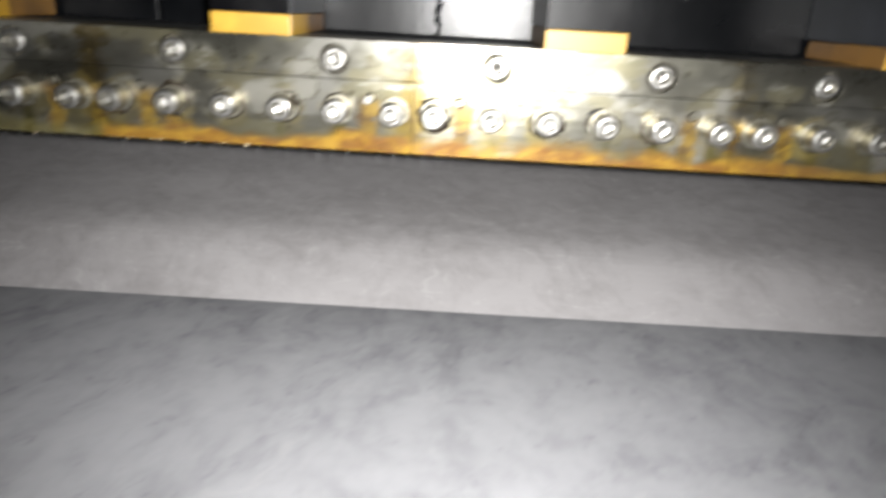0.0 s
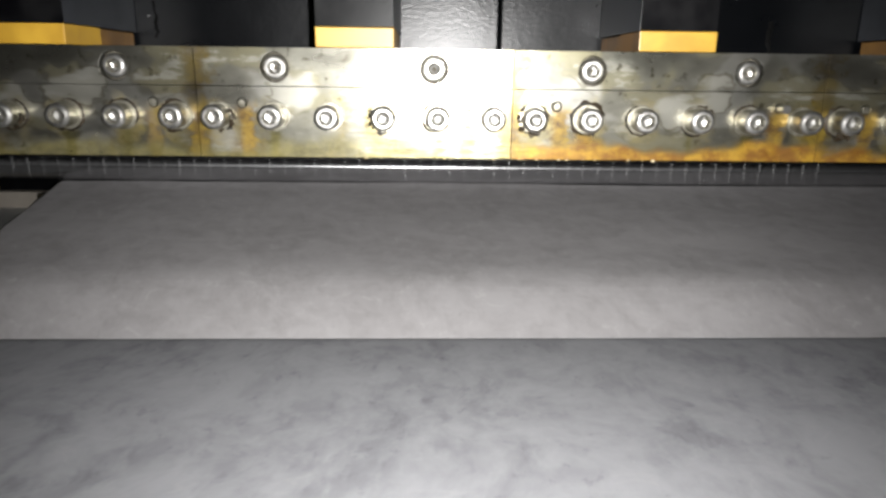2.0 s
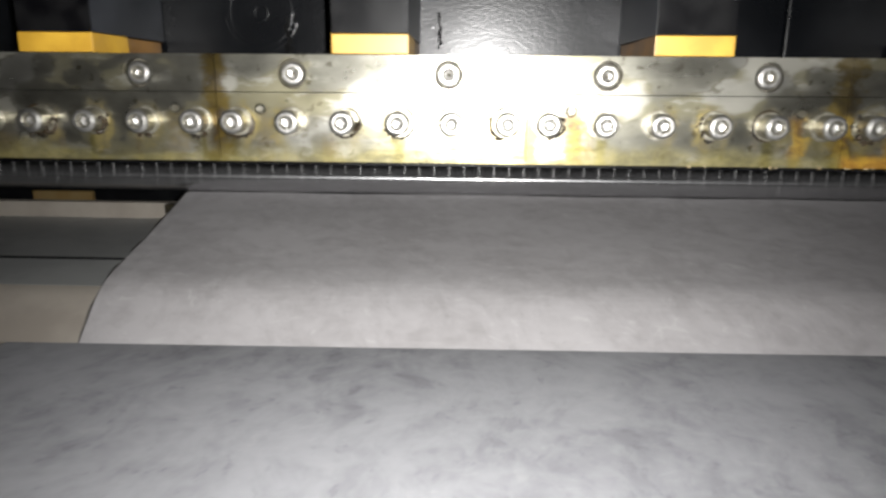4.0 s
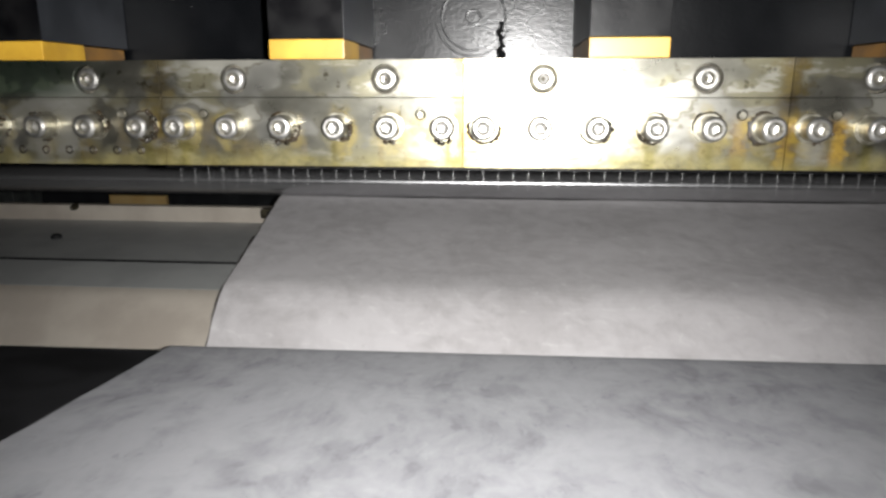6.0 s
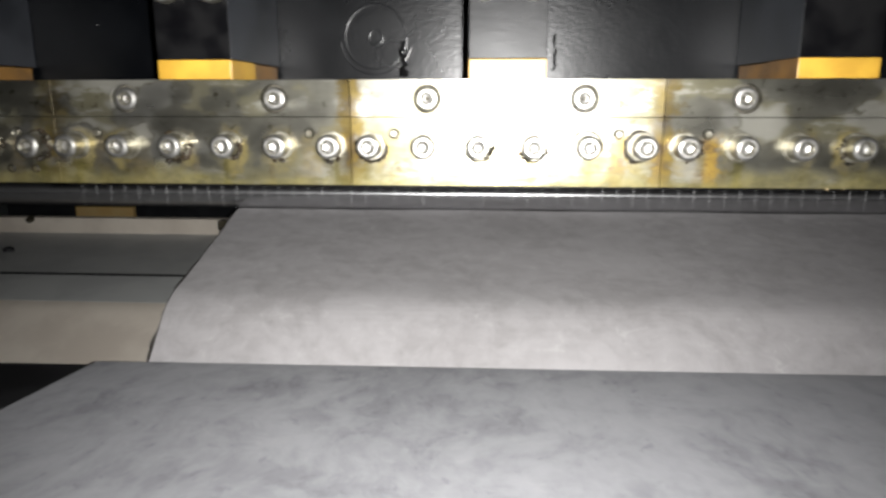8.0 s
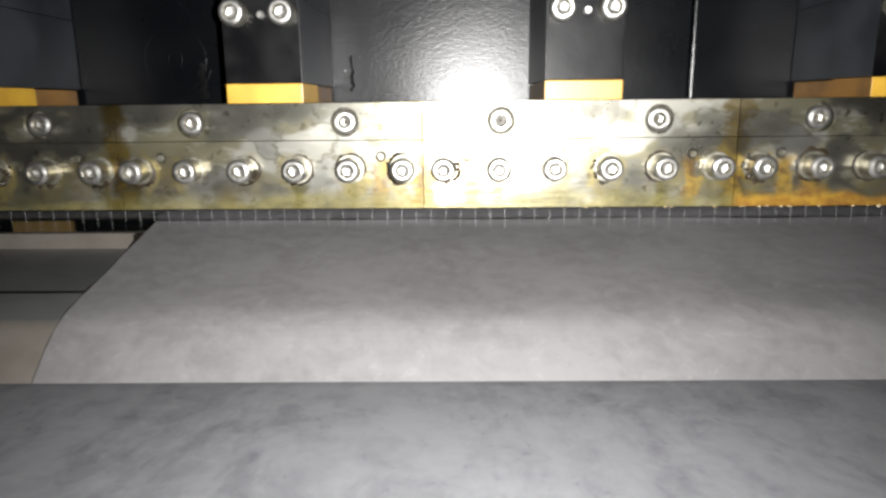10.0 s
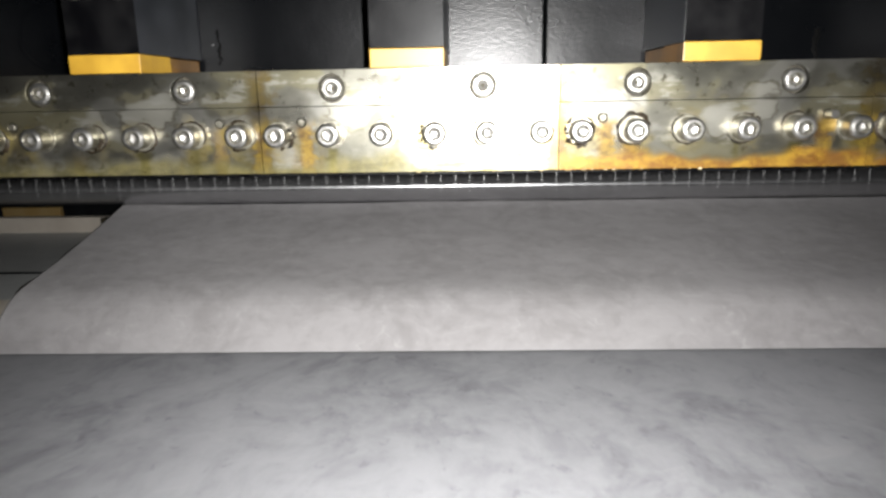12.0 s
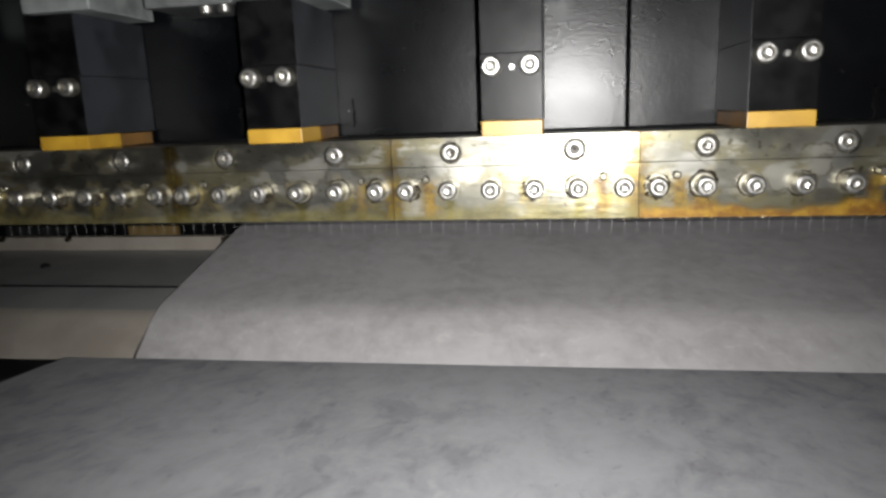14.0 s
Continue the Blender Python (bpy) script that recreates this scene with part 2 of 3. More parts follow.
def fabric(name, dark, light, spot, thread, smudge, relief, grain, long):
    """Grey nonwoven web: soft clouds, clustered smudges of short dark fibres, and a few pale wisps."""
    m, nt, ln, b = graph(name, 0.85, 0.0, 0.25)
    vec = nt.new("ShaderNodeTexCoord").outputs["UV"]
    warp = nt.new("ShaderNodeVectorMath")
    warp.operation = "MULTIPLY_ADD"
    wn = node(nt, "ShaderNodeTexNoise", Scale=6.0, Detail=3.0)
    ln.new(vec, wn.inputs["Vector"])
    ln.new(wn.outputs["Color"], warp.inputs[0])
    warp.inputs[1].default_value = (0.09, 0.09, 0.0)
    ln.new(vec, warp.inputs[2])
    bent = warp.outputs[0]
    cloud = noise_of(nt, ln, bent, 4.2, 5, (1.1, long, 1), 0.55)
    patch = noise_of(nt, ln, bent, 23, 4, (1.0, long, 1), 0.62)
    fleck = noise_of(nt, ln, bent, 75, 4, (0.9, long, 1), 0.6)
    fibre = noise_of(nt, ln, vec, 420, 2, (0.6, 1, 1))
    tone = calc(nt, ln, "ADD", calc(nt, ln, "MULTIPLY", cloud, 0.60 - grain), calc(nt, ln, "ADD", calc(nt, ln, "MULTIPLY", patch, 0.40), calc(nt, ln, "MULTIPLY", fleck, grain)))
    base = mix(nt, ln, band(nt, ln, tone, 0.38, 0.60), dark, light)
    # smudges gather where the clouds are thin
    where = calc(nt, ln, "MULTIPLY", band(nt, ln, patch, 0.50, 0.36), band(nt, ln, cloud, 0.56, 0.44))
    speck = calc(nt, ln, "MULTIPLY", where, calc(nt, ln, "ADD", 0.35, calc(nt, ln, "MULTIPLY", band(nt, ln, fleck, 0.47, 0.62), 0.65)))
    nick = calc(nt, ln, "MULTIPLY", band(nt, ln, noise_of(nt, ln, bent, 66, 4, (1.0, long, 1), 0.65), 0.58, 0.66), band(nt, ln, patch, 0.56, 0.44))
    speck = calc(nt, ln, "MAXIMUM", speck, calc(nt, ln, "MULTIPLY", nick, 0.6))
    base = mix(nt, ln, calc(nt, ln, "MULTIPLY", speck, smudge), base, spot)
    for scale, shift in ((9.0, 0.5), (16.0, 0.52)):
        line = calc(nt, ln, "ABSOLUTE", calc(nt, ln, "SUBTRACT", noise_of(nt, ln, bent, scale, 2, (0.5, 1.2, 1)), shift), 0.0)
        line = calc(nt, ln, "MULTIPLY", band(nt, ln, line, 0.010, 0.002), band(nt, ln, patch, 0.52, 0.60))
        base = mix(nt, ln, calc(nt, ln, "MULTIPLY", line, 0.4), base, thread)
    ln.new(base, b.inputs["Base Color"])
    h = calc(nt, ln, "ADD", calc(nt, ln, "MULTIPLY", patch, 1.6), calc(nt, ln, "ADD", fleck, calc(nt, ln, "MULTIPLY", fibre, 0.4)))
    bump(nt, ln, b, h, relief, 0.0016)
    return m


STEEL = steel_plate()
BOLT = simple("bolt_steel", (0.25, 0.245, 0.23), (0.37, 0.365, 0.35), 90, 0.36, 0.95, bumps=0.7, dist=0.0004)
DARK_PIN = simple("dark_pin", (0.035, 0.03, 0.022), (0.11, 0.095, 0.06), 200, 0.45, 0.5)
# dark tone painted for the shade in the hexagon sockets
SOCKET = simple("socket_shade", (0.07, 0.065, 0.05), (0.17, 0.16, 0.13), 200, 0.45, 0.6)
WASHER = simple("washer_steel", (0.13, 0.12, 0.09), (0.26, 0.25, 0.21), 160, 0.36, 0.85)
RECESS = simple("recess_dark", (0.03, 0.027, 0.02), (0.07, 0.064, 0.05), 160, 0.7, 0.0, 0.1)
CRUMB = simple("polymer_crumb", (0.16, 0.11, 0.05), (0.42, 0.36, 0.24), 300, 0.4, 0.0, 0.5)
OIL = simple("dark_oil", (0.006, 0.005, 0.003), (0.02, 0.013, 0.006), 120, 0.5, 0.0, 0.2)
PAINT = black_paint()
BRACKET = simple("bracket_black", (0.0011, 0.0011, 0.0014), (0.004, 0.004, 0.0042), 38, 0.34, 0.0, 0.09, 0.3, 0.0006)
# paler black that holds the glow thrown between panel and bracket sides
FLANK = simple("glow_black_flank", (0.006, 0.007, 0.009), (0.015, 0.0165, 0.020), 22, 0.42, 0.0, 0.3, 0.2, 0.0005)
YELLOW = simple("yellow_polyurethane", (0.25, 0.14, 0.012), (0.33, 0.195, 0.018), 35, 0.45, 0.0, 0.5, 0.15, 0.0005)
GUARD = simple("guard_yellow", (0.90, 0.60, 0.24), (0.95, 0.68, 0.30), 12, 0.5)
AMBER = simple("dark_yellow", (0.07, 0.035, 0.008), (0.13, 0.065, 0.014), 35, 0.5)
CASTING = simple("dark_casting", (0.04, 0.043, 0.045), (0.09, 0.095, 0.095), 25, 0.5, 0.3)
CLAMP = simple("clamp_metal", (0.22, 0.24, 0.24), (0.36, 0.38, 0.375), 25, 0.42, 0.7)
NEEDLE = simple("needle_steel", (0.13, 0.13, 0.13), (0.19, 0.19, 0.19), 40, 0.4, 0.3, bumps=0)
CHROME = simple("dark_chrome", (0.47, 0.47, 0.48), (0.55, 0.55, 0.56), 12, 0.24, 0.8, 0.5, 0.0, 0.0002, (0.2, 1, 1), True, 0.06)
RUBBER = simple("black_rubber", (0.010, 0.010, 0.011), (0.022, 0.022, 0.024), 14, 0.6, 0.0, 0.3, 0.2, 0.0005, (1, 1, 1), True)
CREAM = simple("cream_enamel", (0.56, 0.50, 0.43), (0.66, 0.60, 0.52), 9, 0.5, 0.0, 0.4, 0.1, 0.0005)
GREYPLATE = simple("grey_plate", (0.46, 0.47, 0.465), (0.54, 0.55, 0.54), 9, 0.45, 0.0, 0.4, 0.1, 0.0005)
DARKFRAME = simple("dark_frame", (0.012, 0.013, 0.016), (0.03, 0.032, 0.036), 6, 0.55)
CONCRETE = simple("hall_concrete", (0.10, 0.10, 0.10), (0.18, 0.18, 0.175), 3, 0.8)
b = CHROME.node_tree.nodes["Principled BSDF"]
b.inputs["Anisotropic"].default_value = 0.92
tang = CHROME.node_tree.nodes.new("ShaderNodeTangent")
tang.direction_type, tang.axis = "RADIAL", "X"
CHROME.node_tree.links.new(tang.outputs[0], b.inputs["Tangent"])
b.inputs["Anisotropic Rotation"].default_value = 0.25
# dark ragged fringe along the left edge of the chute web
FRINGE = simple("dark_fringe", (0.05, 0.045, 0.04), (0.12, 0.11, 0.10), 60, 0.9, 0.0, 0.1)
MATTE = simple("matte_black", (0.003, 0.003, 0.003), (0.006, 0.006, 0.006), 60, 0.9, 0.0, 0.0)
WEB_NEAR = fabric("grey_nonwoven", (0.314, 0.316, 0.334), (0.405, 0.408, 0.428), (0.16, 0.16, 0.176), (0.44, 0.44, 0.45), 0.5, 0.22, 0.22, 0.6)
WEB_FLAT = fabric("pale_nonwoven", (0.685, 0.658, 0.664), (0.812, 0.785, 0.795), (0.52, 0.50, 0.495), (0.95, 0.94, 0.93), 0.36, 0.05, 0.10, 1.0)
b = WEB_FLAT.node_tree.nodes["Principled BSDF"]
b.inputs["Sheen Weight"].default_value = 0.15
b.inputs["Sheen Roughness"].default_value = 0.5

# ---- mesh helpers ----


def empty(name, m=None):
    ob = new(name)
    if m is not None:
        ob.matrix_basis = m
    return ob


def finish(name, bm, material, smooth=False):
    me = bpy.data.meshes.new(name)
    bmesh.ops.recalc_face_normals(bm, faces=bm.faces)
    bm.to_mesh(me)
    bm.free()
    me.materials.append(material)
    for p in me.polygons:
        p.use_smooth = smooth
    return me


def part(name, bm, material, parent=None, label="", smooth=False, at=None):
    ob = new(name, bm if isinstance(bm, bpy.types.Mesh) else finish(name, bm, material, smooth))
    if parent is not None:
        ob.parent = parent
    if at is not None:
        ob.matrix_basis = at
    if label:
        tagged(ob, label)
    return ob


def box(bm, x0, x1, y0, y1, z0, z1, bevel=0.0):
    vs = [bm.verts.new((x, y, z)) for x in (x0, x1) for y in (y0, y1) for z in (z0, z1)]
    fs = [bm.faces.new([vs[i] for i in q]) for q in ((0, 1, 3, 2), (4, 6, 7, 5), (0, 4, 5, 1), (2, 3, 7, 6), (0, 2, 6, 4), (1, 5, 7, 3))]
    if bevel:
        es = list({e for f in fs for e in f.edges})
        bmesh.ops.bevel(bm, geom=es, offset=bevel, segments=2, profile=0.6, affect="EDGES")
    return bm


def boxed(x0, x1, y0, y1, z0, z1, bevel=0.0):
    return box(bmesh.new(), x0, x1, y0, y1, z0, z1, bevel)


def lathe(bm, profile, n=28, hexes=(), knurl=()):
    """Turned about the y axis, facing -y: (radius, y) pairs; radii whose index is in hexes follow a hexagon, in knurl a fluted rim."""
    rings = []
    for j, (r, y) in enumerate(profile):
        ring = []
        for i in range(n):
            a = 2 * math.pi * i / n
            rr = r / math.cos((a + math.pi / 6) % (math.pi / 3) - math.pi / 6) if j in hexes else r * (1.0 if j not in knurl else 0.988 + 0.012 * (i % 2))
            ring.append(bm.verts.new((rr * math.cos(a), y, rr * math.sin(a))))
        rings.append(ring)
    for a, b in zip(rings, rings[1:]):
        for i in range(n):
            bm.faces.new((a[i], a[(i + 1) % n], b[(i + 1) % n], b[i]))
    bm.faces.new(rings[-1])
    return bm


def rod_x(bm, x0, x1, r, n=48, cap=True):
    """A cylinder along x with rounded rims."""
    c = min(0.003, r * 0.1)
    prof = [(x0, r - c), (x0 + c, r), (x1 - c, r), (x1, r - c)]
    rings = [[bm.verts.new((x, q * math.cos(2 * math.pi * i / n), q * math.sin(2 * math.pi * i / n))) for i in range(n)] for x, q in prof]
    for a, b in zip(rings, rings[1:]):
        for i in range(n):
            bm.faces.new((a[i], a[(i + 1) % n], b[(i + 1) % n], b[i]))
    if cap:
        bm.faces.new(rings[0])
        bm.faces.new(rings[-1])
    return bm


def plate_face(bm, cells, z0, z1, y, thick, c=0.00012):
    """A plate whose front lies at y: cells (x0, x1, hole) with hole = (x, z, radius, depth) or None; chamfered rim."""
    x0, x1 = cells[0][0], cells[-1][1]
    n = 32
    for a, b, hole in cells:
        lo, hi = max(a, x0 + c), min(b, x1 - c)
        zl, zh = z0 + c, z1 - c
        if hole is None:
            bm.faces.new([bm.verts.new(p) for p in ((lo, y, zl), (hi, y, zl), (hi, y, zh), (lo, y, zh))])
            continue
        hx, hz, r, d = hole
        angs = sorted([2 * math.pi * i / n for i in range(n)] + [math.atan2(zz - hz, xx - hx) % (2 * math.pi) for xx in (lo, hi) for zz in (zl, zh)])
        outer, rim, rim2, deep = [], [], [], []
        for g in angs:
            u, w = math.cos(g), math.sin(g)
            k = min((hi - hx) / u if u > 1e-9 else ((lo - hx) / u if u < -1e-9 else 9), (zh - hz) / w if w > 1e-9 else ((zl - hz) / w if w < -1e-9 else 9))
            outer.append(bm.verts.new((hx + k * u, y, hz + k * w)))
            rim.append(bm.verts.new((hx + (r + 0.0005) * u, y, hz + (r + 0.0005) * w)))
            rim2.append(bm.verts.new((hx + r * u, y + 0.0005, hz + r * w)))
            deep.append(bm.verts.new((hx + r * u, y + d, hz + r * w)))
        m = len(angs)
        for i in range(m):
            j = (i + 1) % m
            for p, q in ((outer, rim), (rim, rim2), (rim2, deep)):
                bm.faces.new((p[i], p[j], q[j], q[i]))
        bm.faces.new(deep)
    f = [(x0 + c, y, z0 + c), (x1 - c, y, z0 + c), (x1 - c, y, z1 - c), (x0 + c, y, z1 - c)]
    s = [(x0, y + c, z0), (x1, y + c, z0), (x1, y + c, z1), (x0, y + c, z1)]
    k = [(p[0], y + thick, p[2]) for p in s]
    f, s, k = ([bm.verts.new(p) for p in q] for q in (f, s, k))
    for i in range(4):
        j = (i + 1) % 4
        bm.faces.new((f[i], f[j], s[j], s[i]))
        bm.faces.new((s[i], s[j], k[j], k[i]))
    bm.faces.new(k)
    return bm


# ---- hall ----
def hall():
    X0, X1, Y0, Y1, Z0, Z1 = -4.0, 5.0, -4.0, 4.6, -1.5, 2.6
    t = 0.2
    for name, b, lab in (("floor", (X0 - t, X1 + t, Y0 - t, Y1 + t, Z0 - t, Z0), "dark concrete hall floor"),
                         ("ceiling", (X0 - t, X1 + t, Y0 - t, Y1 + t, Z1, Z1 + t), "dark hall ceiling"),
                         ("wall_west", (X0 - t, X0, Y0, Y1, Z0, Z1), "dark hall wall"),
                         ("wall_east", (X1, X1 + t, Y0, Y1, Z0, Z1), "dark hall wall"),
                         ("wall_south", (X0 - t, X1 + t, Y0 - t, Y0, Z0, Z1), "dark hall wall"),
                         ("wall_north", (X0 - t, X1 + t, Y1, Y1 + t, Z0, Z1), "dark hall wall")):
        tagged(part(name, boxed(*b), CONCRETE), lab, name.split("_")[0], kind="structure")


hall()

# ---- the bolted bar: segments of 240 mm, each an upper and a lower plate ----
SEG = 0.24
SEG0 = -0.18
UP_X = (0.06, 0.18)
LOW_X = (0.016, 0.058, 0.100, 0.142, 0.183, 0.225)
PIN_X = (0.034, 0.207)


def socket_bolt(name, r, h, hexr):
    """A socket head screw with a darker flank; the shade inside its hexagon is painted on."""
    prof = [(r, 0.0), (r, -h + 0.0026), (r - 0.0005, -h + 0.0015), (r - 0.0018, -h + 0.0002), (r - 0.0024, -h), (hexr + 0.0011, -h), (hexr + 0.0002, -h + 0.0006), (hexr * 0.97, -h + 0.0011), (hexr * 0.86, -h + 0.0050), (hexr * 0.3, -h + 0.0058)]
    me = finish(name, lathe(bmesh.new(), prof, 48, (6, 7, 8), (0, 1)), BOLT, False)
    me.materials.append(SOCKET)
    me.materials.append(WASHER)
    for p in me.polygons:
        c = p.center
        d = math.hypot(c.x, c.z)
        if hexr * 0.70 < d < hexr * 1.25 and c.y > -h + 0.0002:
            p.material_index = 1
        elif d > r * 0.9 and c.y > -h + 0.0030:
            p.material_index = 2
    return me


def bar_segment():
    seg = empty("die_segment")
    up = plate_face(bmesh.new(), [(0.0003, 0.12, (UP_X[0], 0, 0.0108, 0.008)), (0.12, SEG - 0.0003, (UP_X[1], 0, 0.0108, 0.008))], -0.0136, 0.0145, 0.0, 0.05)
    upper = part("upper_plate", up, STEEL, seg)
    holes = [(0.0003, 0.028, None), (0.028, 0.040, (PIN_X[0], -0.0265, 0.0038, 0.006)), (0.040, 0.201, None), (0.201, 0.213, (PIN_X[1], -0.0265, 0.0038, 0.006)), (0.213, SEG - 0.0003, None)]
    lower = part("lower_plate", plate_face(bmesh.new(), holes, -0.067, -0.0141, 0.0, 0.042), STEEL, seg)
    b1 = socket_bolt("socket_bolt", 0.0092, 0.0085, 0.0040)
    b2 = socket_bolt("socket_bolt", 0.0092, 0.0165, 0.0043)
    washer = finish("washer", lathe(bmesh.new(), [(0.0112, 0.0), (0.0112, -0.0012), (0.0108, -0.0016), (0.004, -0.0016)], 28), WASHER)
    pin = finish("dowel_pin", lathe(bmesh.new(), [(0.0032, 0.0), (0.0032, -0.0062), (0.0024, -0.007), (0.001, -0.007)], 16), WASHER)
    rng = random.Random(4)
    # the dark of the deep counterbore gap is put into this disc's colour
    ring = finish("washer", lathe(bmesh.new(), [(0.0107, 0.0), (0.0107, -0.002), (0.0104, -0.003), (0.004, -0.003)], 28), RECESS)
    for x in UP_X:
        part("washer", ring, None, upper, at=pose(x, 0.0079, 0))
        part("socket_bolt", b1, None, upper, at=pose(x, 0.0078, 0, 0, rng.uniform(0, 60), 0))
    for x in LOW_X:
        part("washer", washer, None, lower, at=pose(x, 0, -0.036))
        part("socket_bolt", b2, None, lower, at=pose(x, -0.0012, -0.036, 0, rng.uniform(0, 60), 0))
    for x in PIN_X:
        part("dowel_pin", pin, None, lower, at=pose(x, 0.0055, -0.0265))
    return tagged(seg, "stained steel die segment with two rows of socket bolts", "die segment", "die segments along the bar")


first = bar_segment()
first.matrix_basis = pose(SEG0 - 3 * SEG, 0, 0)
segments = [first]
for i in range(-2, 8):
    segments.append(copy_thing(first, pose(SEG0 + i * SEG, 0, 0)))

# drilled holes of the one segment that has a third row
seg_low = [o for o in segments[3].children if o.name.startswith("lower_plate")][0]
plug = finish("drilled_hole", lathe(bmesh.new(), [(0.0034, 0.0), (0.0034, -0.0006), (0.0022, -0.0012), (0.0021, 0.004)], 16), OIL)
for k in range(7):
    part("drilled_hole", plug, None, seg_low, at=pose(0.098 + 0.0202 * k, -0.0001, -0.0555))

# oil that has crept out below some of the bolts
def oil_drip(rng):
    bm = bmesh.new()
    w, h = rng.uniform(0.003, 0.005), rng.uniform(0.003, 0.008)
    n = 18
    rim, top = [], []
    for i in range(n):
        a = 2 * math.pi * i / n
        x = w * math.sin(a) * (1 + 0.25 * rng.uniform(-1, 1))
        z = -0.5 * h * (1 - math.cos(a)) * (1 + 0.15 * rng.uniform(-1, 1)) + 0.002
        rim.append(bm.verts.new((x, 0, z)))
        top.append(bm.verts.new((x * 0.7, -0.0007, z * 0.75 - 0.0005)))
    for i in range(n):
        bm.faces.new((rim[i], rim[(i + 1) % n], top[(i + 1) % n], top[i]))
    bm.faces.new(top)
    return bm


oil_rng = random.Random(11)
for bx, dx in ((-0.122, 0.003), (-0.038, -0.002), (0.045, 0.006), (0.160, 0.001), (0.202, 0.005), (0.244, 0.0), (0.286, -0.003), (0.556, 0.006), (0.682, -0.002), (0.796, 0.001), (0.963, 0.003), (1.036, -0.002), (1.203, 0.002)):
    seg = segments[3 + int((bx - SEG0) // SEG)]
    low = [o for o in seg.children if o.name.startswith("lower_plate")][0]
    part("oil_drip", oil_drip(oil_rng), OIL, low, "dark oil drip", at=pose(bx + dx - seg.matrix_basis.translation.x, -0.0002, -0.0445))

# thick grease squeezed out round some of the lower bolts
def grease_ring(rng):
    bm = bmesh.new()
    a0, span = rng.uniform(0, 6.28), rng.uniform(2.0, 5.6)
    thick = 2.0 if rng.random() < 0.3 else 0.9
    n = 26
    rows = []
    for i in range(n + 1):
        g = a0 + span * i / n
        taper = min(1, 5 * i / n, 5 * (n - i) / n)
        w = 0.0003 + taper * thick * rng.uniform(0.0004, 0.0019)
        rows.append([bm.verts.new((q * math.cos(g), y, q * math.sin(g))) for q, y in ((0.0110, -0.0012), (0.0112 + 0.5 * w, -0.0011), (0.0112 + w, 0.0))])
    for a, b in zip(rows, rows[1:]):
        bm.faces.new((a[0], a[1], b[1], b[0]))
        bm.faces.new((a[1], a[2], b[2], b[1]))
    return bm


for seg in segments:
    low = [o for o in seg.children if o.name.startswith("lower_plate")][0]
    for x in LOW_X:
        if oil_rng.random() < 0.4:
            part("grease_ring", grease_ring(oil_rng), OIL, low, "black grease ring", at=pose(x, -0.0002, -0.036), smooth=True)

# black lumps of burnt polymer that cling to the lower bolts: bolt x, first and last angle, count
def burnt_lump(rng, a0, a1, count):
    bm = bmesh.new()
    for k in range(count):
        g = radians(a0 + (a1 - a0) * (k + rng.uniform(0.1, 0.9)) / count)
        d, r, out = rng.uniform(0.0100, 0.0128), rng.uniform(0.0010, 0.0025), rng.uniform(0.0, 0.010)
        blob = bmesh.ops.create_icosphere(bm, subdivisions=1, radius=r)["verts"]
        for v in blob:
            v.co = v.co * rng.uniform(0.75, 1.2) + Vector((d * math.cos(g), -out, d * math.sin(g)))
    return bm


LUMPS = ((-0.080, -50, 40, 7), (-0.038, 100, 150, 4), (0.003, -20, 70, 8), (0.045, -80, 75, 20), (0.160, -150, 10, 16), (0.202, -75, 20, 11), (0.243, -110, -70, 4), (0.285, -120, -60, 6), (0.400, -60, 0, 5), (0.442, 200, 260, 6), (0.556, -80, 30, 12), (0.682, 150, 230, 6), (0.796, 120, 300, 11), (0.838, -90, -30, 5), (0.921, 0, 60, 5), (1.036, -120, -20, 9))
for bx, a0, a1, count in LUMPS:
    seg = segments[3 + int((bx - SEG0) // SEG)]
    low = [o for o in seg.children if o.name.startswith("lower_plate")][0]
    u = min(LOW_X, key=lambda q: abs(q - (bx - seg.matrix_basis.translation.x)))
    tagged(part("burnt_lump", burnt_lump(oil_rng, a0, a1, count), OIL, low, at=pose(u, 0, -0.036)), "black lumps of burnt polymer", kind="stuff")

# a dowel that stands out of its hole, and crumbs of hardened polymer along the rusty lip
dowel_low = [o for o in segments[7].children if o.name.startswith("lower_plate")][0]
part("long_dowel", lathe(bmesh.new(), [(0.0034, 0.0), (0.0034, -0.0145), (0.0028, -0.0155), (0.001, -0.0155)], 18), BOLT, dowel_low, "bright dowel standing out of its hole", at=pose(PIN_X[1], 0.004, -0.0265))


def crumb(rng):
    bm = bmesh.new()
    bmesh.ops.create_icosphere(bm, subdivisions=1, radius=1.0)
    w, h = rng.uniform(0.0006, 0.0020), rng.uniform(0.0005, 0.0013)
    for v in bm.verts:
        v.co = Vector((v.co.x * w, v.co.y * 0.0014, v.co.z * h)) * rng.uniform(0.75, 1.2)
    return bm


for k in range(20):
    seg = segments[6] if k < 6 else segments[7]
    low = [o for o in seg.children if o.name.startswith("lower_plate")][0]
    u = oil_rng.uniform(0.12, 0.238) if k < 6 else oil_rng.uniform(0.004, 0.12)
    part("crumb", crumb(oil_rng), CRUMB, low, at=pose(u, oil_rng.uniform(-0.0004, 0.003), -0.0674))

